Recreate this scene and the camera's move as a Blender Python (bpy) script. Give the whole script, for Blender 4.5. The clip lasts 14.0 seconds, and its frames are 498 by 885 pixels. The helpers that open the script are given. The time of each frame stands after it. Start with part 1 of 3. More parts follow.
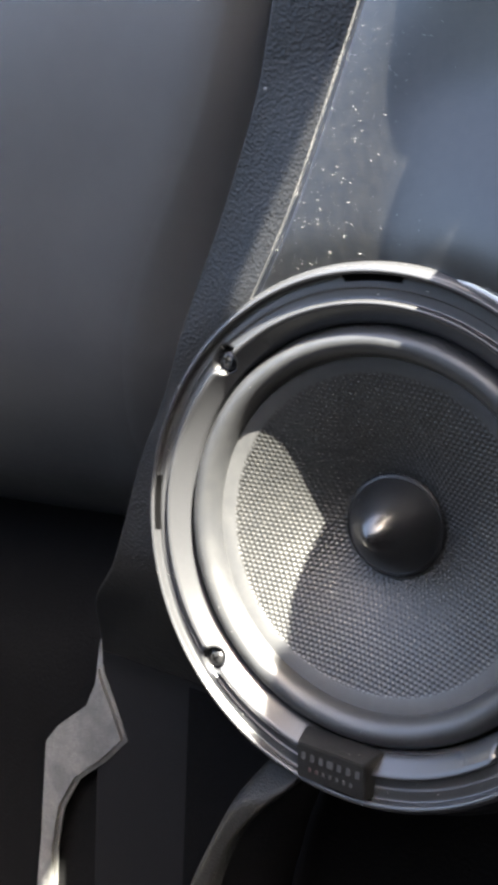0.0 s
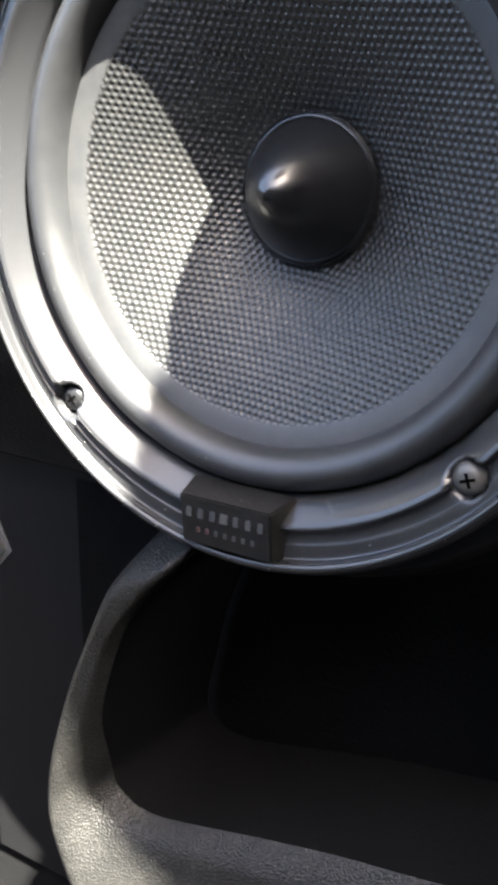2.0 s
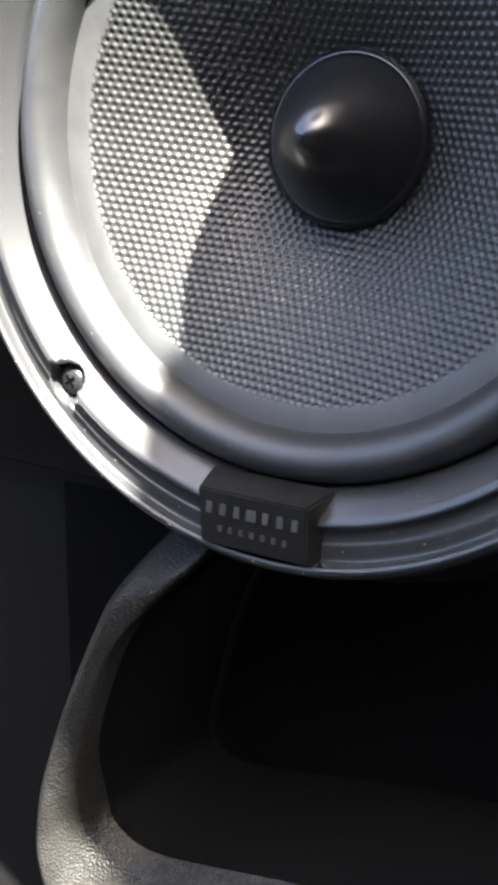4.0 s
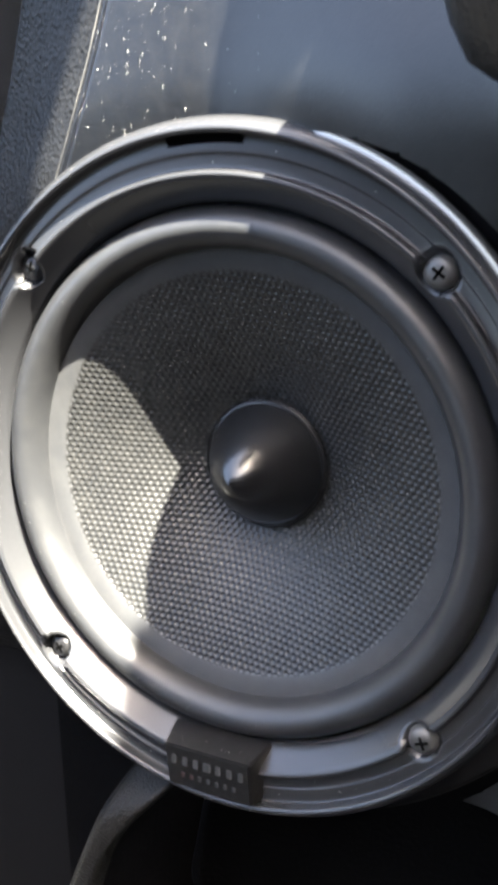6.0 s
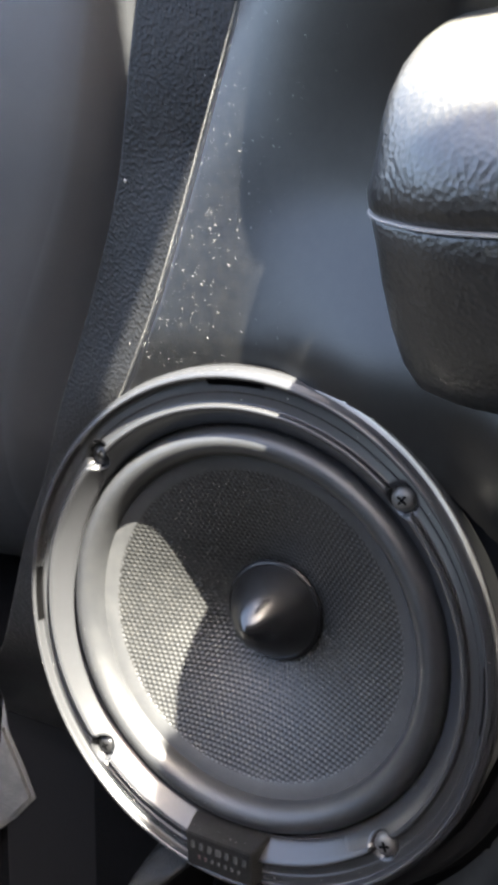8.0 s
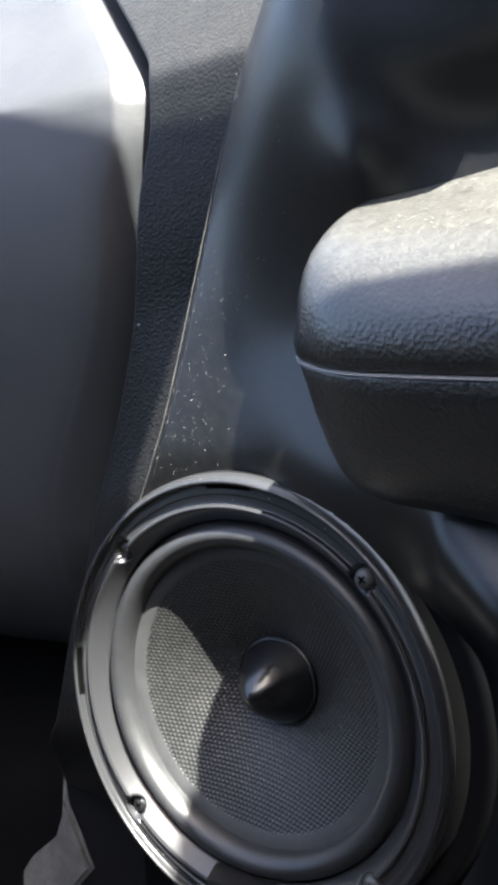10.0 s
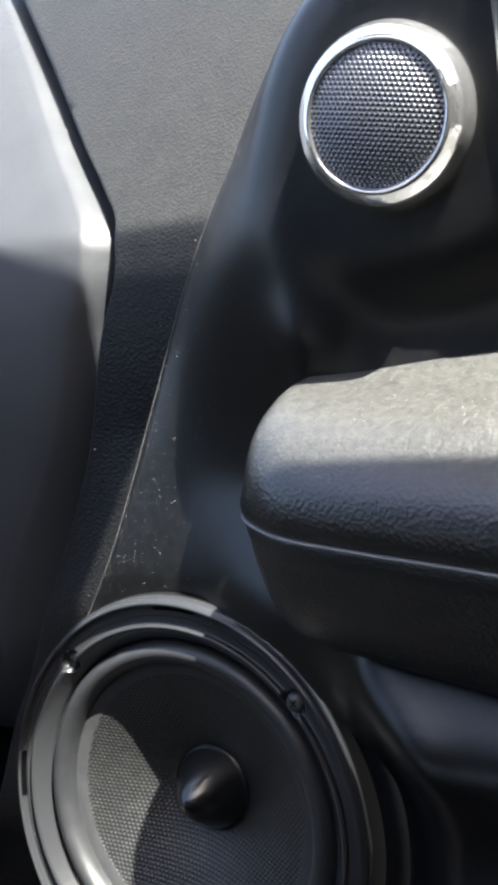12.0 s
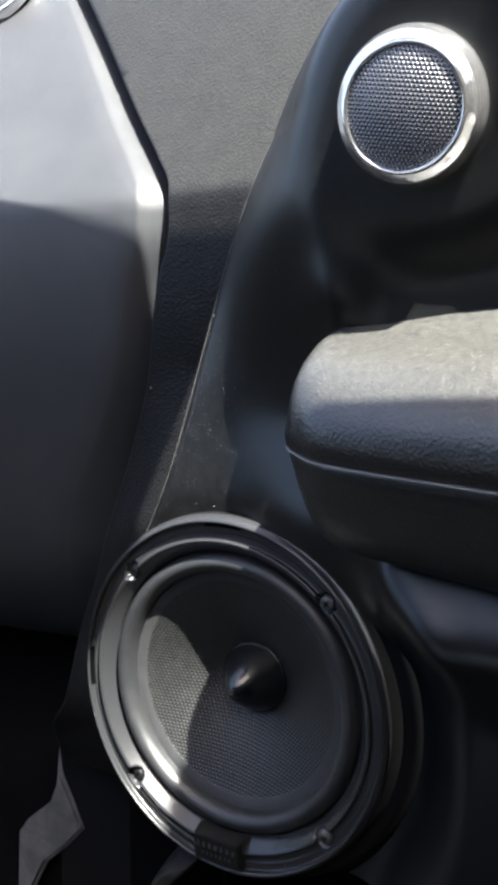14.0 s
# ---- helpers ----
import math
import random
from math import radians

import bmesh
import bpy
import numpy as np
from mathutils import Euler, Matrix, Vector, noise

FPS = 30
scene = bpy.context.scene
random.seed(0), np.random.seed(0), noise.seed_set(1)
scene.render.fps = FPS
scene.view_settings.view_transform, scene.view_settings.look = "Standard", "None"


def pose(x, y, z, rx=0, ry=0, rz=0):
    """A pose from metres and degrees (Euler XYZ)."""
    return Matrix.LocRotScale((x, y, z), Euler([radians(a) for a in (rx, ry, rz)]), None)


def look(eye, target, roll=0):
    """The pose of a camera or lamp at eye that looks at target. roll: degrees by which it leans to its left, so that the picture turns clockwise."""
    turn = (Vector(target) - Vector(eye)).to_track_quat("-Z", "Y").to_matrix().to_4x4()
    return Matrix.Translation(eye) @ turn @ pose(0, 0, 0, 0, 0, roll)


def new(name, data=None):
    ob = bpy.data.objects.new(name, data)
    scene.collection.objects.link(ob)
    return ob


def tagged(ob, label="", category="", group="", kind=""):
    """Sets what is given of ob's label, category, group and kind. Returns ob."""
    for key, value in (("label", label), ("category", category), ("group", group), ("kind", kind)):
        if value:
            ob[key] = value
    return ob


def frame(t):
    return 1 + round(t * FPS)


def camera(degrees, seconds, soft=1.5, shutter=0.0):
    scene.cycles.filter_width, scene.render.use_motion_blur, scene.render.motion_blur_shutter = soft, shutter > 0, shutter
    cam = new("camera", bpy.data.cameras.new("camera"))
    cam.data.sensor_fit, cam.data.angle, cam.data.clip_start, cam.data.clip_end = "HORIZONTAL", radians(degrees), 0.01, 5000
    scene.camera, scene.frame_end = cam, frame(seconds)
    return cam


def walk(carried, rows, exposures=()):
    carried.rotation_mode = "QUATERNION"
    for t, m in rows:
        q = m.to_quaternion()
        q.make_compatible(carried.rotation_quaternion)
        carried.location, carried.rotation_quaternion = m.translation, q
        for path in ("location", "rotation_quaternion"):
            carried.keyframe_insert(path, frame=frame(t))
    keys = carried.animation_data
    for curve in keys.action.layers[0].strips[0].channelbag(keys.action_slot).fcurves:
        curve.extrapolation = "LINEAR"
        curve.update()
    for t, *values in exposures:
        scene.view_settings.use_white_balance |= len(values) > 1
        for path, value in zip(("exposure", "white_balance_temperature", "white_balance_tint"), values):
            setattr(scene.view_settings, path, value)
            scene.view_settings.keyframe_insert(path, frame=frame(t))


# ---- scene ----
cam = camera(31.88, 14.0, soft=4.2, shutter=0.3)
# seconds, eye x y z, yaw, pitch, lean to the right
PATH = [
    (0, 0.1216, -0.2496, 0.4775, 33.76, -9.55, -2.49),
    (0.5, 0.1307, -0.2332, 0.4685, 32.65, -9.98, 1.06),
    (1, 0.1226, -0.2145, 0.4540, 29.57, -12.56, 1.08),
    (1.5, 0.1049, -0.2020, 0.4302, 29.11, -14.80, -2.37),
    (2, 0.1013, -0.1745, 0.4082, 30.12, -18.12, -1.23),
    (4.3, 0.0770, -0.1558, 0.3941, 28.09, -16.99, -1.83),
    (4.5, 0.0771, -0.1547, 0.3987, 28.26, -17.89, -1.54),
    (5, 0.0749, -0.1574, 0.4092, 26.74, -18.50, -1.95),
    (5.5, 0.0799, -0.1667, 0.4358, 26.66, -17.01, 0.34),
    (6, 0.1031, -0.1854, 0.4661, 27.03, -14.20, 0.98),
    (6.5, 0.1098, -0.1919, 0.4789, 28.92, -11.76, 2.23),
    (6.7, 0.1096, -0.1956, 0.4862, 28.30, -11.49, 0.51),
    (7, 0.0968, -0.1990, 0.4905, 25.39, -14.95, -3.15),
    (7.5, 0.1165, -0.2218, 0.5029, 28.80, -10.74, -2.20),
    (8, 0.1335, -0.2342, 0.5186, 29.08, -11.18, -0.90),
    (8.2, 0.1368, -0.2445, 0.5250, 32.00, -6.60, -1.67),
    (10.3, 0.1933, -0.2721, 0.5320, 34.02, -5.05, 3.03),
    (10.5, 0.1937, -0.2800, 0.5341, 32.45, -4.76, 2.48),
    (11, 0.1939, -0.2903, 0.5465, 30.68, -2.95, 0.03),
    (11.5, 0.2019, -0.2879, 0.5605, 30.88, -1.75, 0.21),
    (12, 0.2028, -0.2914, 0.5653, 30.10, -2.14, -0.02),
    (12.5, 0.2082, -0.2891, 0.5640, 29.46, -2.56, 0.80),
    (13, 0.2030, -0.3019, 0.5720, 29.23, -5.59, -1.25),
    (13.5, 0.2093, -0.3317, 0.5712, 30.51, -5.24, -0.61),
    (14, 0.2218, -0.3423, 0.5714, 31.38, -6.66, 0.08),
]
EXPOSURES = [(0, 5.46, 7150, 10), (1, 5.46, 7150, 10), (2, 5.34, 6950, 10), (4.5, 5.18, 6850, 10), (6.3, 5.41, 7150, 10), (8.2, 5.31, 7150, 10), (10.5, 4.12, 6560, 10), (11.3, 4.08, 6560, 10), (12.2, 3.74, 6560, 10), (14, 3.72, 6560, 10)]
# the door's speaker panel leans: places below are given in its own upright frame, and LEVEL sets them level
LEVEL = pose(0, 0, 0.40, -23, 0, 0) @ pose(0, 0, -0.40)
walk(cam, [(t, LEVEL @ pose(x, y, z, 90 + pitch, 0, yaw) @ pose(0, 0, 0, 0, 0, -lean)) for t, x, y, z, yaw, pitch, lean in PATH],
     exposures=EXPOSURES)

# ---- light: sun high over the open door, sky round it ----
SUN_WAY = (LEVEL.to_3x3() @ Vector((-0.53, 0.36, -1.0))).normalized()
world = bpy.data.worlds.new("sky")
scene.world = world
world.use_nodes = True
wn = world.node_tree
sky = wn.nodes.new("ShaderNodeTexSky")
sky.sky_type = "NISHITA"
sky.sun_disc = False
sky.dust_density = 5.0
sky.air_density = 1.0
sky.sun_elevation = math.asin(-SUN_WAY.z)
sky.sun_rotation = math.atan2(-SUN_WAY.x, -SUN_WAY.y)
wn.links.new(sky.outputs["Color"], wn.nodes["Background"].inputs["Color"])
wn.nodes["Background"].inputs["Strength"].default_value = 0.057
sun = new("sun", bpy.data.lights.new("sun", "SUN"))
sun.data.energy = 3.91
sun.data.angle = radians(0.5)
sun.data.color = (0.975, 0.975, 0.90)
sun.matrix_world = look(-SUN_WAY * 4, (0, 0, 0))


# ---- materials ----
def material(name, colour, rough=0.5, metal=0.0, grain=None, spots=None, spec=0.5, dust_and_light=0.0, up_range=(0.50, 0.99)):
    """grain: (kind, scale, depth in metres) of fine relief; spots: (scale, second colour, share) of uneven tone, dust or wear."""
    m = bpy.data.materials.new(name)
    m.use_nodes = True
    n, l = m.node_tree.nodes, m.node_tree.links
    p = n["Principled BSDF"]
    p.inputs["Base Color"].default_value = (*colour, 1)
    p.inputs["Roughness"].default_value = rough
    p.inputs["Metallic"].default_value = metal
    p.inputs["Specular IOR Level"].default_value = spec
    co = n.new("ShaderNodeTexCoord")
    if spots:
        scale, second, share = spots
        big = n.new("ShaderNodeTexNoise")
        big.inputs["Scale"].default_value = scale
        big.inputs["Detail"].default_value = 8
        big.inputs["Roughness"].default_value = 0.7
        l.new(co.outputs["Object"], big.inputs["Vector"])
        ramp = n.new("ShaderNodeMapRange")
        ramp.inputs["From Min"].default_value = 0.40
        ramp.inputs["From Max"].default_value = 0.90
        ramp.inputs["To Max"].default_value = 0.9 * share
        l.new(big.outputs["Fac"], ramp.inputs["Value"])
        fine = n.new("ShaderNodeTexNoise")
        fine.inputs["Scale"].default_value = scale * 14
        fine.inputs["Detail"].default_value = 3
        l.new(co.outputs["Object"], fine.inputs["Vector"])
        mul = n.new("ShaderNodeMath")
        mul.operation = "MULTIPLY"
        l.new(ramp.outputs["Result"], mul.inputs[0])
        l.new(fine.outputs["Fac"], mul.inputs[1])
        mix = n.new("ShaderNodeMix")
        mix.data_type = "RGBA"
        mix.inputs["A"].default_value = (*colour, 1)
        mix.inputs["B"].default_value = (*second, 1)
        l.new(mul.outputs["Value"], mix.inputs["Factor"])
        l.new(mix.outputs["Result"], p.inputs["Base Color"])
        rr = n.new("ShaderNodeMapRange")
        rr.inputs["To Min"].default_value = rough - 0.06
        rr.inputs["To Max"].default_value = min(1, rough + 0.12)
        l.new(fine.outputs["Fac"], rr.inputs["Value"])
        l.new(rr.outputs["Result"], p.inputs["Roughness"])
    if dust_and_light:
        # paler film on what faces up: dust, plus sunlit tone put into the colour
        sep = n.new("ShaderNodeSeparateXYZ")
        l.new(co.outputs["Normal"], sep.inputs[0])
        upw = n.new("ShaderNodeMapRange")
        upw.inputs["From Min"].default_value = up_range[0]
        upw.inputs["From Max"].default_value = up_range[1]
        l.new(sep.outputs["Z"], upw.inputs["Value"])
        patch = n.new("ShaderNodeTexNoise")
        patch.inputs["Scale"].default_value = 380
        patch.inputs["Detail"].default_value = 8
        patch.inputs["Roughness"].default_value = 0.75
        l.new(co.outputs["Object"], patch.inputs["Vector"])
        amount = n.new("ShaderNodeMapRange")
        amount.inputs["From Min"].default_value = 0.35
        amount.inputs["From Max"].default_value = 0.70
        amount.inputs["To Min"].default_value = 0.35 * dust_and_light
        amount.inputs["To Max"].default_value = dust_and_light
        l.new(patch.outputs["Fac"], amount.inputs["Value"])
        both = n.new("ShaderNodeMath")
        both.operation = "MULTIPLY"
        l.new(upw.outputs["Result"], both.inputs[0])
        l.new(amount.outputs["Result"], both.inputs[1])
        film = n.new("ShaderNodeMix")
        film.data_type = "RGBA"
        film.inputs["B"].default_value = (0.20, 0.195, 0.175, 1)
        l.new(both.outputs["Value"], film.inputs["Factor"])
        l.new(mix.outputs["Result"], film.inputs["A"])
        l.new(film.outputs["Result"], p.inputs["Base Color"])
    if grain:
        kind, scale, depth = grain
        if kind == "cells":
            tx = n.new("ShaderNodeTexVoronoi")
            tx.feature = "SMOOTH_F1"
            tx.inputs["Scale"].default_value = scale
            tx.inputs["Smoothness"].default_value = 0.4
            out = tx.outputs["Distance"]
            warp = n.new("ShaderNodeTexNoise")
            warp.inputs["Scale"].default_value = scale * 0.6
            l.new(co.outputs["Object"], warp.inputs["Vector"])
            add = n.new("ShaderNodeMixRGB")
            add.blend_type = "ADD"
            add.inputs["Fac"].default_value = 0.6 / scale
            l.new(co.outputs["Object"], add.inputs["Color1"])
            l.new(warp.outputs["Color"], add.inputs["Color2"])
            l.new(add.outputs["Color"], tx.inputs["Vector"])
        else:
            tx = n.new("ShaderNodeTexNoise")
            tx.inputs["Scale"].default_value = scale
            tx.inputs["Detail"].default_value = 4
            out = tx.outputs["Fac"]
            l.new(co.outputs["Object"], tx.inputs["Vector"])
        bump = n.new("ShaderNodeBump")
        bump.inputs["Strength"].default_value = 1.0
        bump.inputs["Distance"].default_value = depth
        l.new(out, bump.inputs["Height"])
        l.new(bump.outputs["Normal"], p.inputs["Normal"])
    return m


DUST = (0.30, 0.29, 0.27)
# trim is coloured paler where it leans back, for its sunlit sheen
M_TRIM = material("grained_trim", (0.0055, 0.0056, 0.0060), 0.36, grain=("cells", 800, 0.00027), spots=(60, DUST, 0.04), spec=0.16, dust_and_light=0.07, up_range=(0.25, 0.48))
M_INSERT = material("smooth_trim", (0.0020, 0.0021, 0.0025), 0.29, grain=("noise", 1500, 0.00005), spots=(260, DUST, 0.05), spec=0.44)
# pad's top film is dust and also painted sunlight, reaching over the rounding
M_ARM = material("armrest_skin", (0.0048, 0.0049, 0.0055), 0.32, grain=("cells", 740, 0.00017), spots=(90, DUST, 0.08), dust_and_light=0.23, spec=0.85)
M_DASH = material("dash_plastic", (0.025, 0.0262, 0.029), 0.42, grain=("noise", 1600, 0.0001), spots=(25, (0.09, 0.09, 0.09), 0.3), spec=0.38)
M_FRAME = material("frame_plastic", (0.017, 0.0174, 0.019), 0.27, grain=("noise", 900, 0.000012))
M_COLLAR_SHADE = material("collar_rubber_and_shade", (0.004, 0.004, 0.0045), 0.7, grain=("noise", 1500, 0.0001), spec=0.1)
M_RUBBER = material("surround_rubber", (0.012, 0.0125, 0.014), 0.38, grain=("noise", 1800, 0.00004), spots=(140, DUST, 0.07))
M_BAND = material("cone_edge_rubber", (0.019, 0.0195, 0.021), 0.45, grain=("noise", 1800, 0.00004), spots=(140, DUST, 0.12))
M_CONE = material("woven_cone", (0.0095, 0.0096, 0.0098), 0.34, spots=(200, DUST, 0.08), spec=0.42)
M_CAP = material("dust_cap", (0.006, 0.006, 0.0066), 0.26, spec=0.7)
M_BADGE = material("badge_plastic", (0.005, 0.005, 0.0055), 0.42, grain=("noise", 2600, 0.00012), spots=(250, DUST, 0.06), spec=0.2)
M_PIPING = material("seam_piping", (0.12, 0.118, 0.115), 0.5)
M_EDGE = material("pale_edge", (0.045, 0.045, 0.045), 0.45, spots=(120, (0.35, 0.34, 0.32), 1.0))
M_NAVY = material("bezel_gloss", (0.004, 0.0045, 0.007), 0.45, grain=("noise", 900, 0.0001))
M_INK = material("badge_ink", (0.021, 0.0215, 0.022), 0.45)
M_RED = material("badge_red", (0.03, 0.012, 0.012), 0.4)
M_STEEL = material("screw_steel", (0.075, 0.073, 0.07), 0.45, 0.5, grain=("noise", 1500, 0.0001))
M_SCREW = material("dark_screw_steel", (0.03, 0.03, 0.032), 0.3, 0.7, grain=("noise", 1500, 0.0002))
M_CHROME = material("tweeter_rim_metal", (0.86, 0.86, 0.87), 0.13, 0.95, grain=("noise", 300, 0.00020))
M_GRILLE = material("grille_metal", (0.16, 0.16, 0.17), 0.27, 0.9)
# near-black that holds the shade of deep recesses in its colour
M_SHADE_BLACK = material("shade_black", (0.0018, 0.0018, 0.0020), 0.9, grain=("noise", 500, 0.0003), spots=(30, (0.008, 0.008, 0.008), 0.4), spec=0.04)
M_SLOT = material("slot_shade_black", (0.0010, 0.0010, 0.0011), 0.9, spec=0.02)
M_POCKET = material("pocket_plastic", (0.0085, 0.0083, 0.0081), 0.42, grain=("cells", 1400, 0.0003), spots=(120, DUST, 0.09), spec=0.20)
# pale tone of a sunlit area, put into the colour
M_SUNLIT = material("sunlit_plastic", (0.050, 0.050, 0.049), 0.6, grain=("cells", 700, 0.0003), spots=(35, (0.32, 0.31, 0.29), 0.9))
M_FLECK = material("dust_flecks", (0.23, 0.226, 0.215), 0.5)
M_GROUND = material("asphalt", (0.05, 0.05, 0.05), 0.9, grain=("noise", 120, 0.004), spots=(3, (0.09, 0.09, 0.085), 0.5))
M_CABIN = material("cabin_cloth", (0.010, 0.010, 0.0108), 0.95, grain=("noise", 400, 0.001), spots=(8, (0.02, 0.02, 0.02), 0.4), spec=0.05)


# ---- building ----
def thing(name, label, category, group="", kind="", at=(0, 0, 0)):
    ob = new(name)
    ob.empty_display_size = 0.02
    ob.matrix_world = LEVEL @ pose(*at)
    return tagged(ob, label, category, group, kind)


def mesh_from(name, verts, faces, mat, smooth=True):
    me = bpy.data.meshes.new(name)
    me.from_pydata(verts, [], faces)
    me.materials.append(mat)
    if smooth:
        me.polygons.foreach_set("use_smooth", [True] * len(me.polygons))
    me.update()
    return me


def part(name, me, parent, label="", m=None):
    ob = new(name, me)
    ob.parent = parent
    if m is not None:
        ob.matrix_basis = m
    if label:
        tagged(ob, label)
    return ob


def spline(keys, x):
    """A smooth curve through rising (x, y) keys."""
    xs, ys = [k[0] for k in keys], [k[1] for k in keys]
    if x <= xs[0]:
        return ys[0]
    if x >= xs[-1]:
        return ys[-1]
    i = max(j for j in range(len(xs)) if xs[j] <= x)
    i = min(i, len(xs) - 2)
    def slope(j):
        if j == 0:
            return (ys[1] - ys[0]) / (xs[1] - xs[0])
        if j == len(xs) - 1:
            return (ys[-1] - ys[-2]) / (xs[-1] - xs[-2])
        a, b = (ys[j] - ys[j - 1]) / (xs[j] - xs[j - 1]), (ys[j + 1] - ys[j]) / (xs[j + 1] - xs[j])
        return 0 if a * b <= 0 else 2 * a * b / (a + b)
    h = xs[i + 1] - xs[i]
    s = (x - xs[i]) / h
    return ((1 + 2 * s) * (1 - s) ** 2 * ys[i] + s * (1 - s) ** 2 * h * slope(i)
            + s * s * (3 - 2 * s) * ys[i + 1] + s * s * (s - 1) * h * slope(i + 1))


def ease(a, b, x):
    s = min(1, max(0, (x - a) / (b - a)))
    return s * s * (3 - 2 * s)


def lathe(name, profile, mat, segs=160, centre=(0, 0, 0), arc=(0, 2 * math.pi)):
    """Turn a profile of (radius, y) round the y axis."""
    full = abs(arc[1] - arc[0] - 2 * math.pi) < 1e-6
    n = segs if full else segs + 1
    verts, faces = [], []
    for i in range(n):
        a = arc[0] + (arc[1] - arc[0]) * i / segs
        for r, y in profile:
            verts.append((centre[0] + r * math.cos(a), centre[1] + y, centre[2] + r * math.sin(a)))
    k = len(profile)
    for i in range(segs):
        for j in range(k - 1):
            p, q = i * k + j, ((i + 1) % n) * k + j
            faces.append((p, q, q + 1, p + 1))
    me = mesh_from(name, verts, faces, mat)
    me.set_sharp_from_angle(angle=radians(38))
    return me


def rounded(profile, rad=0.0006, steps=3):
    """The same profile with its corners rounded."""
    out = [profile[0]]
    for a, b, c in zip(profile, profile[1:], profile[2:]):
        A, B, C = Vector(a), Vector(b), Vector(c)
        u, v = (A - B), (C - B)
        r = min(rad, u.length * 0.45, v.length * 0.45)
        p, q = B + u.normalized() * r, B + v.normalized() * r
        for s in range(steps + 1):
            t = s / steps
            w = p * (1 - t) ** 2 + B * 2 * t * (1 - t) + q * t * t
            out.append((w.x, w.y))
    out.append(profile[-1])
    return out


def sheet(name, rows, mat, keep=None):
    """A surface through rows of points of equal number."""
    k = len(rows[0])
    verts = [p for row in rows for p in row]
    faces = []
    for i in range(len(rows) - 1):
        for j in range(k - 1):
            f = (i * k + j, i * k + j + 1, (i + 1) * k + j + 1, (i + 1) * k + j)
            if keep is None or any(keep(verts[v]) for v in f):
                faces.append(f)
    me = mesh_from(name, verts, faces, mat)
    return me


def block(name, size, mat, bevel=0.0005, taper=1.0):
    bm = bmesh.new()
    bmesh.ops.create_cube(bm, size=1)
    for v in bm.verts:
        v.co = Vector((v.co.x * size[0], v.co.y * size[1], v.co.z * size[2]))
        if v.co.y < 0:
            v.co.x *= taper
            v.co.z *= taper
    bmesh.ops.bevel(bm, geom=list(bm.edges), offset=bevel, segments=2, affect="EDGES", profile=0.7)
    me = bpy.data.meshes.new(name)
    bm.to_mesh(me)
    bm.free()
    me.materials.append(mat)
    return me


CZ = 0.40  # height of the speaker's axis

# ---- the door ----
CREASE = [(0.30, -0.020), (0.32, -0.035), (0.34, -0.055), (0.37, -0.074), (0.40, -0.080), (0.45, -0.066), (0.477, -0.050), (0.500, -0.0375), (0.529, -0.0265), (0.572, -0.012), (0.616, 0.003), (0.645, 0.016),
          (0.672, 0.033), (0.694, 0.053), (0.707, 0.075), (0.714, 0.100), (0.717, 0.125)]
EDGE = [(0.05, -0.150), (0.245, -0.148), (0.281, -0.145), (0.325, -0.141), (0.36, -0.123), (0.379, -0.117), (0.408, -0.1085), (0.434, -0.0975), (0.464, -0.0865), (0.487, -0.0780), (0.508, -0.0695), (0.548, -0.0565), (0.595, -0.0490),
        (0.627, -0.0405), (0.645, -0.0405), (0.663, -0.048), (0.689, -0.062), (0.742, -0.088), (0.80, -0.118), (0.86, -0.15)]


TW = (0.1065, -0.045, 0.6515)  # middle of the tweeter


def insert_y(x, z):
    """Depth of the smooth panel that carries speaker and tweeter: a hollow column, a mound for the tweeter above it, the speaker's pod below."""
    edge = spline(CREASE, min(z, 0.7165))
    s = max(0, x - edge)
    y = 0.002 + 0.003 * ease(0.50, 0.47, z)
    hollow = min(max(0, x - 0.002), 0.09)
    y -= 3.0 * hollow * hollow * ease(0.42, 0.50, z) * ease(0.61, 0.545, z)
    # the mound, steep beside the crease and flat round the tweeter
    b = min(1, (s + max(0, z - 0.66) * 0.25) / 0.070)
    y -= (0.047 + 0.22 * (min(z, 0.69) - TW[2])) * ease(0.530, 0.635, z) * (1 - (1 - b) ** 2)
    y -= 0.009 * math.exp(-((x - 0.069) / 0.018) ** 2 - ((z - 0.588) / 0.021) ** 2)  # its foot, above the armrest's end
    # the pod, with a shoulder below the armrest and a slope that comes forward to the ring
    r = math.hypot(x, z - CZ)
    y -= 0.032 * ease(0.497, 0.447, z) * ease(0.050, 0.098, x) * ease(0.097, 0.130, r)
    y -= 0.0090 * ease(0.145, 0.090, r) * ease(-0.005, 0.05, x) * ease(0.425, 0.465, z)
    y += 0.0015 * ease(0.0030, 0.0, s)
    near = ease(0.062, 0.029, math.hypot(x - TW[0], z - TW[2]))
    y += near * (TW[1] + 0.003 - (x - TW[0]) * 0.05 - 0.22 * (z - TW[2]) - y)
    return y


def shoulder(z):
    """Depth of the ridge that runs along door and dashboard: it leans back above it and draws in below."""
    up = 0.52 * max(0, z - 0.640)
    return 0.004 + up + 0.020 * ease(0.62, 0.46, z) + 0.06 * ease(0.37, 0.27, z)


def edge_x(z):
    return spline(EDGE, z) - 0.65 * (shoulder(z) - 0.010)


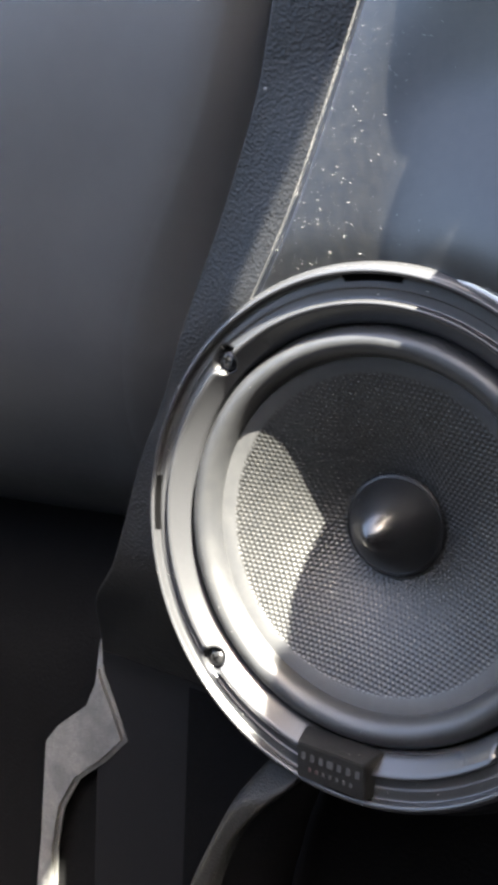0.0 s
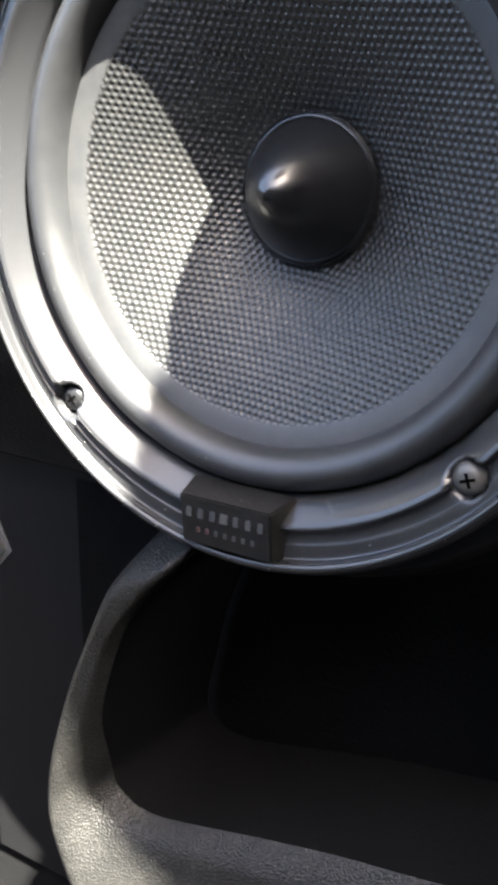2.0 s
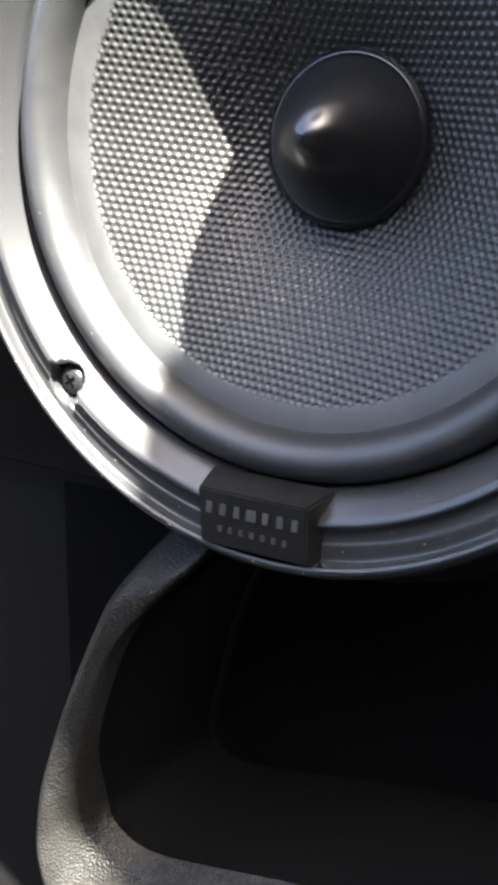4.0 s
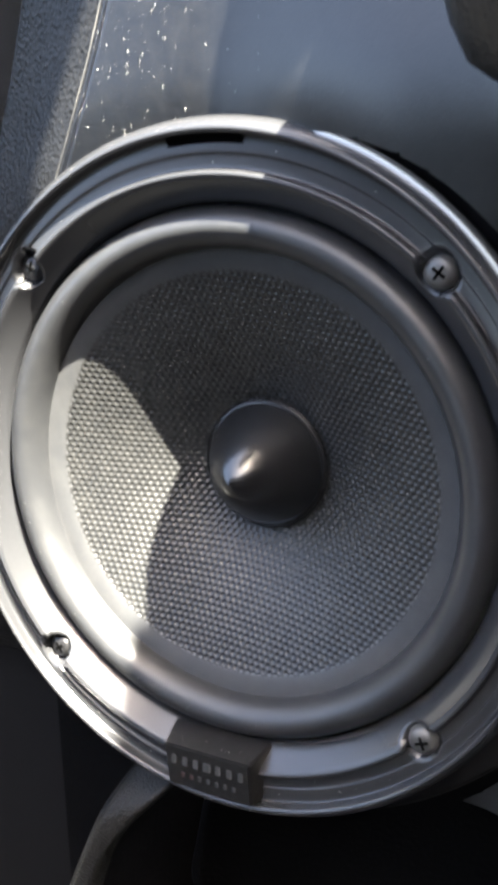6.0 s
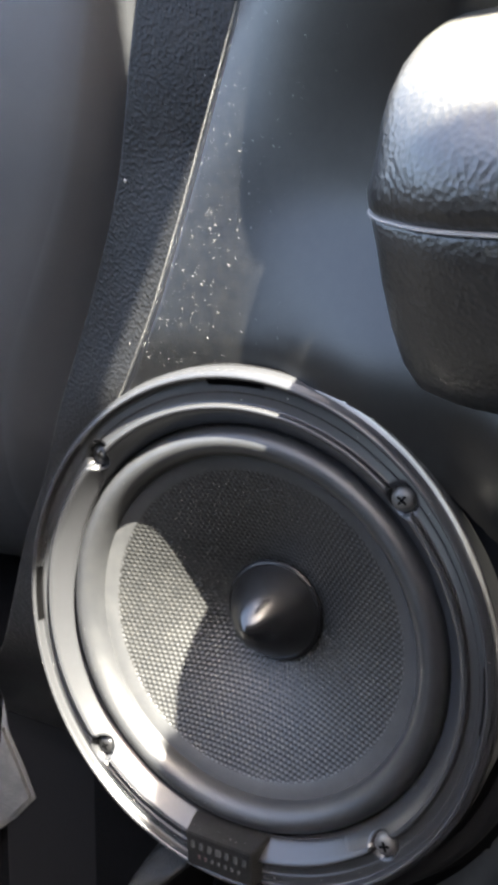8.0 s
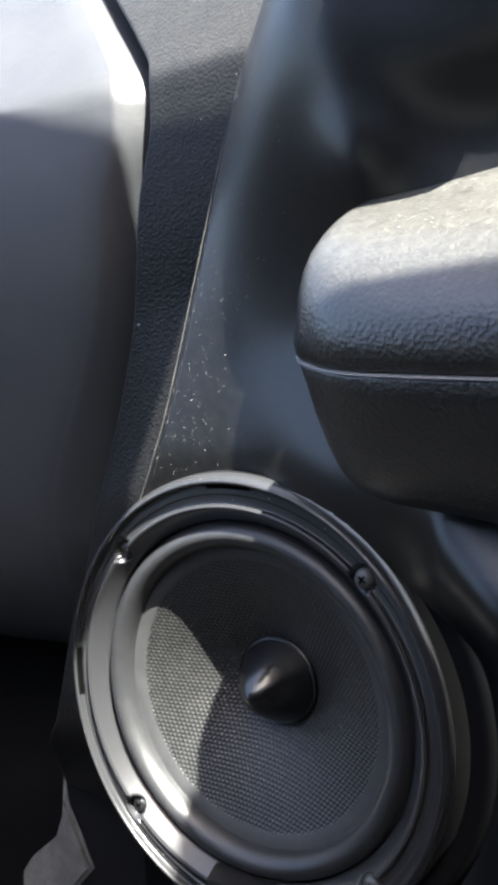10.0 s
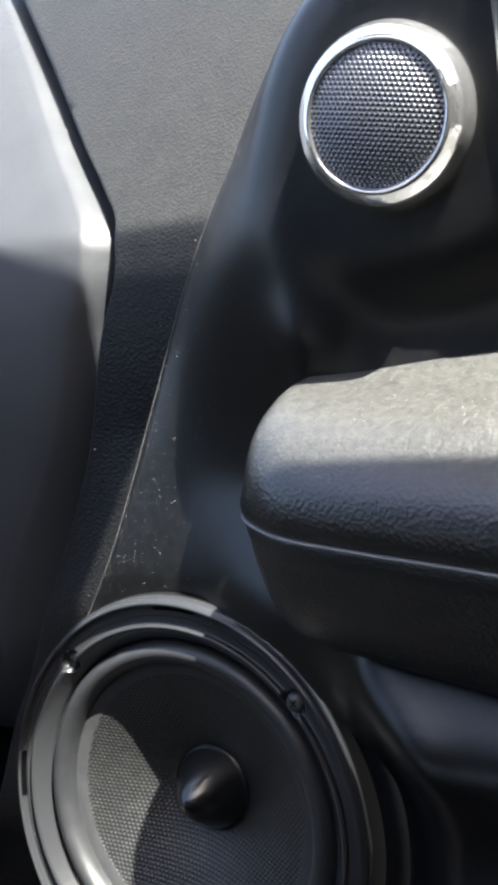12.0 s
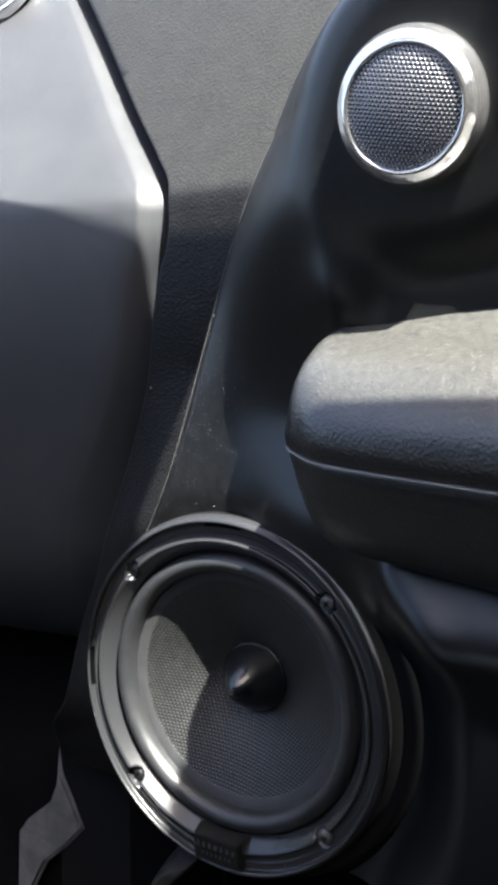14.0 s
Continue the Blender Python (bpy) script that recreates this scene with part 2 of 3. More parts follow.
def trim_y(x, z):
    e = max(0, x - edge_x(z))
    deep = shoulder(z)
    # it comes forward to meet the insert at the crease
    deep += (min(deep, 0.011) - deep) * ease(0.050, 0.0, spline(CREASE, min(z, 0.7165)) - x) * ease(0.655, 0.62, z) * ease(0.43, 0.48, z)
    return deep + 0.003 * ease(0.003, 0.0, e) ** 2


car_door = thing("car_door", "black plastic door panel of a car with sculpted speaker pod", "car door", at=(0, 0, 0))


def hole(p):
    """Radius of the speaker's hole in the insert: close round the ring at the front, wider behind it."""
    return 0.0870 + (0.0040 + 0.0045 * ease(CZ + 0.062, CZ + 0.030, p[2])) * ease(0.010, 0.060, p[0])


def build_door():
    rows = []
    for i in range(131):
        z = 0.326 + (0.7168 - 0.326) * (1 - (1 - i / 130) ** 1.35)
        x0 = spline(CREASE, z)
        row = [(x0 + 0.001, 0.05, z)]
        for j in range(221):
            s = (j / 220) ** 1.5
            x = x0 + (0.42 - x0) * s
            row.append((x, insert_y(x, z), z))
        rows.append(row)
    me = sheet("smooth_insert", rows, M_INSERT, keep=lambda p: math.hypot(p[0] - 0.003, p[2] - CZ) > hole(p) + 0.0006)
    for v in me.vertices:  # draw the edge of the hole onto its circle
        q = Vector((v.co.x - 0.003, v.co.z - CZ))
        if 0 < q.length < hole(v.co):
            q = q.normalized() * hole(v.co)
            v.co.x, v.co.z = q.x + 0.003, q.y + CZ
            v.co.y = insert_y(v.co.x, v.co.z)
    me.update()
    part("smooth_insert", me, car_door, "smooth dark grey plastic insert")
    # below 0.285 the trim turns matt black, its shade put into the colour
    for name, low, high, n, mat, label in (("grained_trim", 0.285, 0.84, 140, M_TRIM, "grained black plastic trim"), ("lower_trim", 0.06, 0.2845, 40, M_COLLAR_SHADE, "lower run of the trim, shade put into its black")):
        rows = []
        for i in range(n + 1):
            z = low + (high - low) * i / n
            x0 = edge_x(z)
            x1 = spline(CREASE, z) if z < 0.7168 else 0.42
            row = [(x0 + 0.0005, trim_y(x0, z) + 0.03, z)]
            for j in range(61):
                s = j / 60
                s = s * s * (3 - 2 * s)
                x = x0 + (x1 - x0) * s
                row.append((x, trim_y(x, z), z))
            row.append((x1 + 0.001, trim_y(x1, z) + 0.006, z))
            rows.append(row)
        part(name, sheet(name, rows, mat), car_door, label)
    rows = []
    for i in range(41):
        z = 0.592 + 0.118 * i / 40
        x0 = 0.1425 + 0.06 * (0.60 - z)
        rows.append([(x0, insert_y(x0, z) + 0.006, z)] + [(x0 + 0.0006 + (0.40 - x0) * (j / 30) ** 1.5, insert_y(x0 + (0.40 - x0) * (j / 30) ** 1.5, z) - 0.0018 * ease(0, 0.06, j / 30), z) for j in range(31)])
    part("pull_bezel", sheet("pull_bezel", rows, M_NAVY), car_door, "dark blue-black bezel beside the tweeter")
    pts = [(spline(CREASE, 0.474 + 0.236 * i / 90) - 0.0002, 0.0, 0.474 + 0.236 * i / 90) for i in range(91)]
    bead = []
    for x, _, z in pts:
        y = insert_y(x + 0.0003, z) - 0.0010
        bead.append([(x + 0.00016 * math.cos(a), y + 0.00016 * math.sin(a), z) for a in [2 * math.pi * k / 8 for k in range(9)]])
    part("insert_edge", sheet("insert_edge", bead, M_EDGE), car_door, "thin uneven pale edge of the insert")


build_door()


def pillow(name, outline, levels, spine, crown, mat, cap=True, draw=0.55, above=None):
    """Stack an outline (list of x, y) at levels (inset, z), drawn in towards a spine along x that starts at spine = (x, y); crown lifts the back.
    above: a second outline, which takes over higher up."""
    n = len(outline)
    verts, faces = [], []
    for inset, z in levels:
        for (x, y), (x2, y2) in zip(outline, above or outline):
            k = ease(0.002, 0.013, z)
            x, y = x + (x2 - x) * k, y + (y2 - y) * k
            to = Vector((max(x, spine[0]) - x, spine[1] - y)).normalized()
            w = Vector((x + to.x * inset * draw, y + to.y * inset))
            verts.append((w.x, w.y, z + crown(w.x, w.y, z)))
    for i in range(len(levels) - 1):
        for j in range(n):
            faces.append((i * n + j, i * n + (j + 1) % n, (i + 1) * n + (j + 1) % n, (i + 1) * n + j))
    if cap:
        faces.append([(len(levels) - 1) * n + j for j in range(n)])
    return mesh_from(name, verts, faces, mat)


# the armrest is level: its own frame starts at the left end of the seam
ARM = pose(0, -0.047, 0.532, 23, 0, 0)


def arm_outline(end, front):
    """The armrest in plan, from the back round its free end to the front."""
    pts = [(0.42, 0.075), (0.25, 0.075), (0.14, 0.074), (0.100, 0.071), (0.084, 0.066)] + end
    for i in range(26):
        x = front[0][0] + (0.156 - front[0][0]) * (i / 25) ** 2
        pts.append((x, spline(front + [(0.085, -0.0155), (0.110, -0.019), (0.135, -0.0218), (0.156, -0.0245)], x)))
    return pts + [(0.20, -0.029), (0.28, -0.036), (0.42, -0.046)]


def build_armrest():
    out = arm_outline([(0.072, 0.058), (0.065, 0.048), (0.0612, 0.036), (0.0592, 0.022), (0.0584, 0.010)], [(0.0586, 0.003), (0.0590, 0.0), (0.0604, -0.003), (0.0630, -0.006), (0.0672, -0.0088), (0.075, -0.0128)])
    above = arm_outline([(0.071, 0.058), (0.063, 0.049), (0.0592, 0.036), (0.0582, 0.022), (0.0590, 0.010)], [(0.0603, 0.003), (0.0612, 0.0), (0.0628, -0.003), (0.0654, -0.0060), (0.0692, -0.0090), (0.075, -0.0128)])
    spine = (0.105, 0.030)
    flat = lambda x, y, z: -0.055 * max(0, x - 0.068) * ease(-0.006, -0.045, z)
    crown = lambda x, y, z: (0.10 + 0.14 * ease(0.07, 0.17, x)) * max(0, y + 0.008) * ease(0.004, 0.026, z)
    top = [(0.0010, 0.0006), (0.0, 0.0014), (-0.0006, 0.005), (0.0006, 0.0092), (0.0024, 0.0134), (0.0054, 0.0176), (0.0096, 0.0214), (0.0147, 0.0244), (0.0208, 0.0265), (0.0275, 0.0278), (0.034, 0.0282)]
    part("armrest_pad", pillow("armrest_pad", out, top, spine, crown, M_ARM, draw=0.36, above=above), car_door, "grained soft black armrest pad, dusty and painted sunlit on top", ARM)
    low = [(0.036, -0.0520), (0.026, -0.0515), (0.0175, -0.0495), (0.0110, -0.0455), (0.0065, -0.0385), (0.0036, -0.0285), (0.0018, -0.0170), (0.0012, -0.0080), (0.0004, -0.0016), (0.0014, -0.0004)]
    part("armrest_base", pillow("armrest_base", out, low, spine, flat, M_ARM), car_door, "black plastic lower shell of the armrest", ARM)
    line = [(0.003, -0.0004), (0.0000, -0.0003), (-0.0007, 0.0000), (-0.0007, 0.0002), (0.0000, 0.0005), (0.003, 0.0006)]
    part("armrest_piping", pillow("armrest_piping", out, line, spine, flat, M_PIPING, cap=False), car_door, "thin grey seam line round the armrest", ARM)
    peg = lathe("lock_button", rounded([(0.0, -0.008), (0.0022, -0.008), (0.0028, -0.006), (0.0030, 0.0), (0.0042, 0.001)], 0.0008), M_CAP, 32)
    part("lock_button", peg, car_door, "small dark round peg", ARM @ pose(0.1475, 0.030, 0.0365, 90, 0, 0))


build_armrest()


# ---- the speaker ----
speaker = thing("door_speaker", "round black door speaker with woven cone and pointed dust cap", "speaker", at=(0, 0, CZ))


def weave_grid(name, r0, r1, depth, pitch, height, turn, mat, n=540):
    """A woven or punched round surface: depth(r) plus a fine relief, on a square grid cut to the ring r0..r1."""
    c, s = math.cos(turn), math.sin(turn)
    lin = np.linspace(-r1, r1, n)
    X, Z = np.meshgrid(lin, lin)
    Rr = np.hypot(X, Z)
    U, V = X * c + Z * s, -X * s + Z * c
    k = 4 * np.pi / (3 ** 0.5 * pitch)
    bumps = np.cos(k * U) + np.cos(k * (U / 2 + V * 3 ** 0.5 / 2)) + np.cos(k * (U / 2 - V * 3 ** 0.5 / 2))
    Y = depth(Rr) + height * bumps / 2.25
    verts = np.stack([X, Y, Z], -1).reshape(-1, 3)
    inside = ((Rr < r1) & (Rr > r0)).reshape(n, n)
    ok = inside[:-1, :-1] & inside[1:, :-1] & inside[:-1, 1:] & inside[1:, 1:]
    ii, jj = np.nonzero(ok)
    faces = np.stack([ii * n + jj, ii * n + jj + 1, (ii + 1) * n + jj + 1, (ii + 1) * n + jj], -1)
    used, inv = np.unique(faces, return_inverse=True)
    return mesh_from(name, verts[used].tolist(), inv.reshape(-1, 4).tolist(), mat)


def cone_depth(r):
    k = np.clip((r - 0.018) / 0.037, -0.2, 1.0)
    return 0.0268 - 0.0192 * k - 0.0010 * np.sin(np.pi * np.clip(k, 0, 1))


def finer(profile, step):
    """The same profile with long runs cut into short ones."""
    out = [profile[0]]
    for a, b in zip(profile, profile[1:]):
        n = max(1, int(math.dist(a, b) / step))
        out += [(a[0] + (b[0] - a[0]) * i / n, a[1] + (b[1] - a[1]) * i / n) for i in range(1, n + 1)]
    return out


def taller(me):
    """The outer rim is a little taller than it is wide."""
    for v in me.vertices:
        k = ease(0.0785, 0.0860, math.hypot(v.co.x, v.co.z))
        v.co.x *= 1 - 0.026 * k
        v.co.z *= 1 + 0.010 * k


def build_speaker():
    part("cone", weave_grid("cone", 0.0170, 0.0553, cone_depth, 0.00188, 0.00018, radians(24), M_CONE, 620), speaker, "dark grey woven fibre cone")
    part("cone_band", lathe("cone_band", [(0.0535, 0.0090), (0.0545, 0.0078), (0.0552, 0.0074), (0.0585, 0.0064), (0.0604, 0.0060)], M_BAND), speaker, "smooth grey rubber band")
    roll = [(0.0596, 0.0080)] + [(0.0652 - 0.0053 * math.cos(math.pi * i / 20), 0.0062 - 0.0077 * math.sin(math.pi * i / 20)) for i in range(21)] + [(0.0706, 0.0080), (0.0716, 0.0080)]
    part("surround", lathe("surround", roll, M_RUBBER), speaker, "rounded black rubber surround")
    cap = [(0.0185, 0.0275), (0.0186, 0.0250), (0.0180, 0.0243), (0.0176, 0.0246)]
    cap += [(0.0174 * math.sin(a) ** 0.9, 0.0246 - 0.0211 * (1 - math.sin(a) ** 1.45)) for a in [math.pi / 2 * (1 - i / 22) for i in range(1, 23)]]
    part("dust_cap", lathe("dust_cap", cap, M_CAP, 96, centre=(0.0006, 0, 0.0006)), speaker, "glossy black bullet-shaped dust cap")
    frame_profile = [(0.0690, 0.0090), (0.0706, 0.0075), (0.0706, 0.0030), (0.0712, 0.0014), (0.0758, -0.0044), (0.0770, -0.0050), (0.0777, -0.0042), (0.0780, -0.0026), (0.0811, -0.0026), (0.0813, -0.0030), (0.0846, -0.0030),
                     (0.0850, -0.0058), (0.0856, -0.0063), (0.0862, -0.0062), (0.0872, -0.0054), (0.0881, -0.0042), (0.0887, -0.0026), (0.0888, -0.0012)]
    ring = lathe("frame", finer(rounded(frame_profile, 0.0005), 0.0006), M_FRAME, 560)
    for v in ring.vertices:  # round wells for the screws
        for sx, sz in ((-1, 1), (1, 1), (-1, -1), (1, -1)):
            d = math.hypot(v.co.x - sx * 0.05515, v.co.z - sz * 0.05515)
            if d < 0.0048 and v.co.y < 0.002:
                v.co.y += (max(v.co.y, 0.0014 if sx < 0 else -0.0010) - v.co.y) * ease(0.0048, 0.0041, d)
    taller(ring)
    ring.update()
    rim_wall = lathe("rim_wall", [(0.0884, -0.0013), (0.0889, -0.0010), (0.0891, 0.0040), (0.0891, 0.0260)], M_COLLAR_SHADE, 200)
    taller(rim_wall)
    part("rim_wall", rim_wall, speaker, "matt black outer wall behind the rim")
    part("frame", ring, speaker, "dark satin plastic mounting ring")
    part("collar", lathe("collar", rounded([(0.0850, 0.0040), (0.0900, 0.0042), (0.0918, 0.0075), (0.0925, 0.0200), (0.0980, 0.0230)], 0.002), M_COLLAR_SHADE, 160, centre=(0.0045, 0, -0.001)), speaker, "black rubber collar behind the ring")
    part("back_plate", lathe("back_plate", [(0.0, 0.034), (0.060, 0.034), (0.088, 0.030)], M_SHADE_BLACK, 48), speaker, "black backing")
    # near-black strips on the rim at top, left and right, for the shade in its notches
    for a in (90, 180, 0):
        me = lathe("slot", rounded([(0.0822, -0.0020), (0.0823, -0.0029), (0.0838, -0.0031), (0.0845, -0.0036), (0.0849, -0.0054), (0.0852, -0.0030)], 0.0002), M_SLOT, 12, arc=(radians(a - 7), radians(a + 7)))
        taller(me)
        part("slot", me, speaker, "narrow near-black strip for the shade in a slot")
    # screws
    r = 0.078
    for k, a in enumerate((135, 45, 225, 315)):
        x, z = r * math.cos(radians(a)), r * math.sin(radians(a))
        head = lathe("screw", [(0.0, -0.0021), (0.0016, -0.0021), (0.0028, -0.0017), (0.0036, -0.0007), (0.0038, 0.001)], M_STEEL if x > 0 else M_SCREW, 32)
        sc = part("screw", head, speaker, "steel cross-head screw" if x > 0 else "dark steel screw sunk in its well", pose(x, -0.0016 if x > 0 else 0.0008, z, 0, 17 * k + 20, 0))
        # near-black bars draw the shade of the cross recess
        for b in (0, 90):
            part("cross_slot", block("cross_slot", (0.0034, 0.0008, 0.0007), M_SLOT, 0.0001), sc, "", pose(0, -0.00195, 0, 0, b, 0))
    # badge
    me = bpy.data.meshes.new("badge")
    bm = bmesh.new()
    w0, w1 = 0.0150, 0.0128
    lower = [(-w0, 0.001, -0.0715), (w0, 0.001, -0.0715), (w0, 0.001, -0.0870), (-w0, 0.001, -0.0870)]
    upper = [(-w1, -0.0090, -0.0730), (w1, -0.0090, -0.0730), (w1, -0.0075, -0.0862), (-w1, -0.0075, -0.0862)]
    vs = [bm.verts.new(p) for p in lower + upper]
    for f in ((4, 5, 6, 7), (0, 1, 5, 4), (1, 2, 6, 5), (2, 3, 7, 6), (3, 0, 4, 7)):
        bm.faces.new([vs[i] for i in f])
    bmesh.ops.recalc_face_normals(bm, faces=bm.faces)
    bmesh.ops.bevel(bm, geom=list(bm.edges), offset=0.0004, segments=2, affect="EDGES")
    bm.to_mesh(me)
    bm.free()
    me.materials.append(M_BADGE)
    badge = part("badge", me, speaker, "raised black badge block with pale lettering bars", pose(-0.0015, 0, 0.0018))
    for i in range(7):
        x = -0.0102 + 0.0034 * i
        part("letter_bar", block("letter_bar", (0.0014 if i != 3 else 0.0022, 0.0003, 0.0025), M_INK, 0.00008), badge, "", pose(x, -0.00872, -0.0772, -6.5, 0, 0))
    for i in range(7):
        x = -0.0078 + 0.0026 * i
        part("letter_bar", block("letter_bar", (0.0009, 0.0003, 0.0013), M_RED if i < 2 else M_INK, 0.00006), badge, "", pose(x, -0.00822, -0.0819, -6.5, 0, 0))


build_speaker()

# ---- the tweeter ----
tweeter = thing("tweeter", "round tweeter with silver rim and dark mesh grille", "tweeter", at=TW)


def build_tweeter():
    rim = [(0.0198, -0.004), (0.0199, -0.0098), (0.0206, -0.0106), (0.0217, -0.0102), (0.0248, -0.0066), (0.0268, -0.0014), (0.0272, 0.0080)]
    part("rim", lathe("rim", rounded(rim, 0.0008), M_CHROME, 128), tweeter, "polished silver ring")
    part("grille", weave_grid("grille", -1, 0.0203, lambda r: -0.0125 + 0.0034 * (r / 0.0203) ** 2, 0.00155, 0.00020, radians(20), M_GRILLE, 260), tweeter, "domed dark metal mesh")


build_tweeter()
tweeter.matrix_world = tweeter.matrix_world @ pose(0, 0, 0, 14, 0, 4)


# ---- pocket under the speaker ----
def glide(points, n):
    """A smooth line through points, n steps between each two."""
    out = []
    P = [Vector(p) for p in points]
    for A, B, C, D in zip([P[0]] + P[:-2], P[:-1], P[1:], P[2:] + [P[-1]]):
        for i in range(n):
            t = i / n
            out.append(0.5 * ((2 * B) + (C - A) * t + (2 * A - 5 * B + 4 * C - D) * t * t + (3 * B - A - 3 * C + D) * t ** 3))
    return out + [P[-1]]


def build_pocket():
    """A broad rim that swings down from the speaker and widens into the pocket's front wall."""
    outer = glide([(-0.020, 0.330), (-0.036, 0.308), (-0.047, 0.290), (-0.061, 0.257), (-0.0695, 0.233), (-0.074, 0.2165), (-0.0735, 0.196), (-0.0675, 0.178), (-0.055, 0.155), (-0.030, 0.125), (0.0, 0.100), (0.060, 0.070), (0.40, 0.05)], 8)
    inner = glide([(0.000, 0.345), (-0.010, 0.322), (-0.0215, 0.3036), (-0.042, 0.279), (-0.052, 0.254), (-0.057, 0.232), (-0.061, 0.209), (-0.054, 0.200), (-0.039, 0.199), (0.001, 0.209), (0.039, 0.217), (0.12, 0.228), (0.42, 0.250)], 8)
    rows, lining = [], []
    for o, i in zip(outer, inner):
        wide = (i - o).length
        row = [(o.x + 0.003, 0.060, o.y + 0.002), (o.x + 0.0008, 0.018, o.y)]
        for k in range(17):
            u = k / 16
            p = o + (i - o) * u
            edge = min(u, 1 - u) * wide
            y = 0.0045 + 0.022 * ease(0.285, 0.315, o.y) - 0.0060 * (1 - (1 - min(1, edge / 0.0075)) ** 2) ** 0.5 + u * (0.002 + 0.011 * ease(0.225, 0.195, o.y)) - 0.004 * (1 - u) * ease(0.225, 0.195, o.y)
            row.append((p.x, y, p.y))
        rows.append(row)
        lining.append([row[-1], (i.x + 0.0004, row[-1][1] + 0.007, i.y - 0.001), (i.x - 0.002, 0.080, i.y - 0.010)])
    part("pocket_rim", sheet("pocket_rim", rows, M_POCKET), car_door, "broad rounded black rim of the map pocket")
    # lining and back sheet are coloured near-black to draw the pocket's shade
    part("pocket_lining", sheet("pocket_lining", lining, M_SHADE_BLACK), car_door, "inner wall of the map pocket, shade put into its near-black colour")
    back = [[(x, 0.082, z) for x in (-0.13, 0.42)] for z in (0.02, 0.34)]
    part("pocket_back", sheet("pocket_back", back, M_SHADE_BLACK), car_door, "near-black sheet for the shade inside the map pocket")


build_pocket()

# ---- dashboard side, and the footwell's sunlit patch built as a pale shape ----
dash = thing("dashboard", "dark grey plastic dashboard end beside the door", "dashboard")


def build_dash():
    face, strip = [], []
    for i in range(111):
        z = 0.30 + 0.565 * i / 110
        x0 = edge_x(z) - 0.0010
        lean = shoulder(z) - 0.009 + 0.05 * max(0, z - 0.645)
        under = 0.14 * (1 - ease(0.29, 0.53, z)) ** 2 - 0.06 * ease(0.37, 0.27, z) + 0.10 * max(0, (0.385 - z) / 0.085) ** 2
        soft = 1 + 0.8 * ease(0.60, 0.45, z)
        strip.append([(x0 - s * soft, y + lean + under, z) for s, y in ((-0.003, 0.060), (0.0, 0.030), (0.0015, 0.0255), (0.004, 0.0215), (0.008, 0.0165), (0.012, 0.0122), (0.0150, 0.0095), (0.0170, 0.0085), (0.0185, 0.0082))])
        face.append([(x0 - 0.0185 * soft - s, y + lean + under, z) for s, y in ((-0.0006, 0.0086), (0.001, 0.0080), (0.010, 0.0068), (0.03, 0.005), (0.06, 0.001), (0.11, -0.008), (0.25, -0.03), (0.50, -0.09))])
    part("dash_face", sheet("dash_face", face, M_DASH), dash, "smooth dark grey plastic")
    part("edge_strip", sheet("edge_strip", strip, M_DASH), dash, "bevelled grey edge strip")
    at = pose(-0.224, 0.082, 0.797, -30, 0, 0)
    cover = part("round_cover", lathe("round_cover", rounded([(0.0250, 0.004), (0.0212, -0.0010), (0.0200, -0.0004), (0.0188, -0.0016), (0.0, -0.0028)], 0.0008), M_DASH, 64), dash, "round grey plastic cover", at)
    part("rim", lathe("rim", rounded([(0.0258, 0.004), (0.0258, -0.0012), (0.0248, -0.0024), (0.0226, -0.0022), (0.0214, 0.001)], 0.0006), M_CHROME, 64), cover, "thin silver rim")


build_dash()
lit_patch = thing("sunlit_patch", "pale shape low in the footwell, standing in for a sunlit patch", "kick panel")


def build_sunlit():
    outline = [(-0.190, 0.289), (-0.187, 0.270), (-0.178, 0.254), (-0.169, 0.236), (-0.185, 0.218), (-0.205, 0.200), (-0.217, 0.178), (-0.222, 0.150), (-0.225, 0.060), (-0.245, 0.060), (-0.236, 0.150), (-0.232, 0.215), (-0.222, 0.228), (-0.200, 0.247), (-0.1935, 0.262)]
    bm = bmesh.new()
    f = bm.faces.new([bm.verts.new((x, 0.085, z)) for x, z in outline])
    ext = bmesh.ops.extrude_face_region(bm, geom=[f])
    for v in ext["geom"]:
        if isinstance(v, bmesh.types.BMVert):
            v.co.y -= 0.004
    bmesh.ops.recalc_face_normals(bm, faces=bm.faces)
    bmesh.ops.bevel(bm, geom=[e for e in bm.edges if all(v.co.y < 0.083 for v in e.verts)], offset=0.0024, segments=4, affect="EDGES", clamp_overlap=True)
    for v in bm.verts:
        v.co.x -= 0.003
    me = bpy.data.meshes.new("panel")
    bm.to_mesh(me)
    bm.free()
    me.materials.append(M_SUNLIT)
    part("panel", me, lit_patch)
    # near-black sheet draws the footwell's shade and covers the floor
    part("backing", sheet("backing", [[(x, y, z) for x in (-0.6, -0.10)] for y, z in ((-0.15, -0.03), (0.0, 0.02), (0.09, 0.05), (0.092, 0.22), (0.10, 0.27), (0.19, 0.32), (0.19, 0.40))], M_SHADE_BLACK), lit_patch, "near-black sheet for the shade in the footwell")


build_sunlit()

# ---- unseen surroundings added to close the place and shape its light ----
ground = new("ground", sheet("ground", [[(x, y, 0.0) for x in (-600, -2, 2, 600)] for y in (-600, -2, 2, 600)], M_GROUND))
tagged(ground, "grey asphalt ground under the car", "ground", kind="structure")


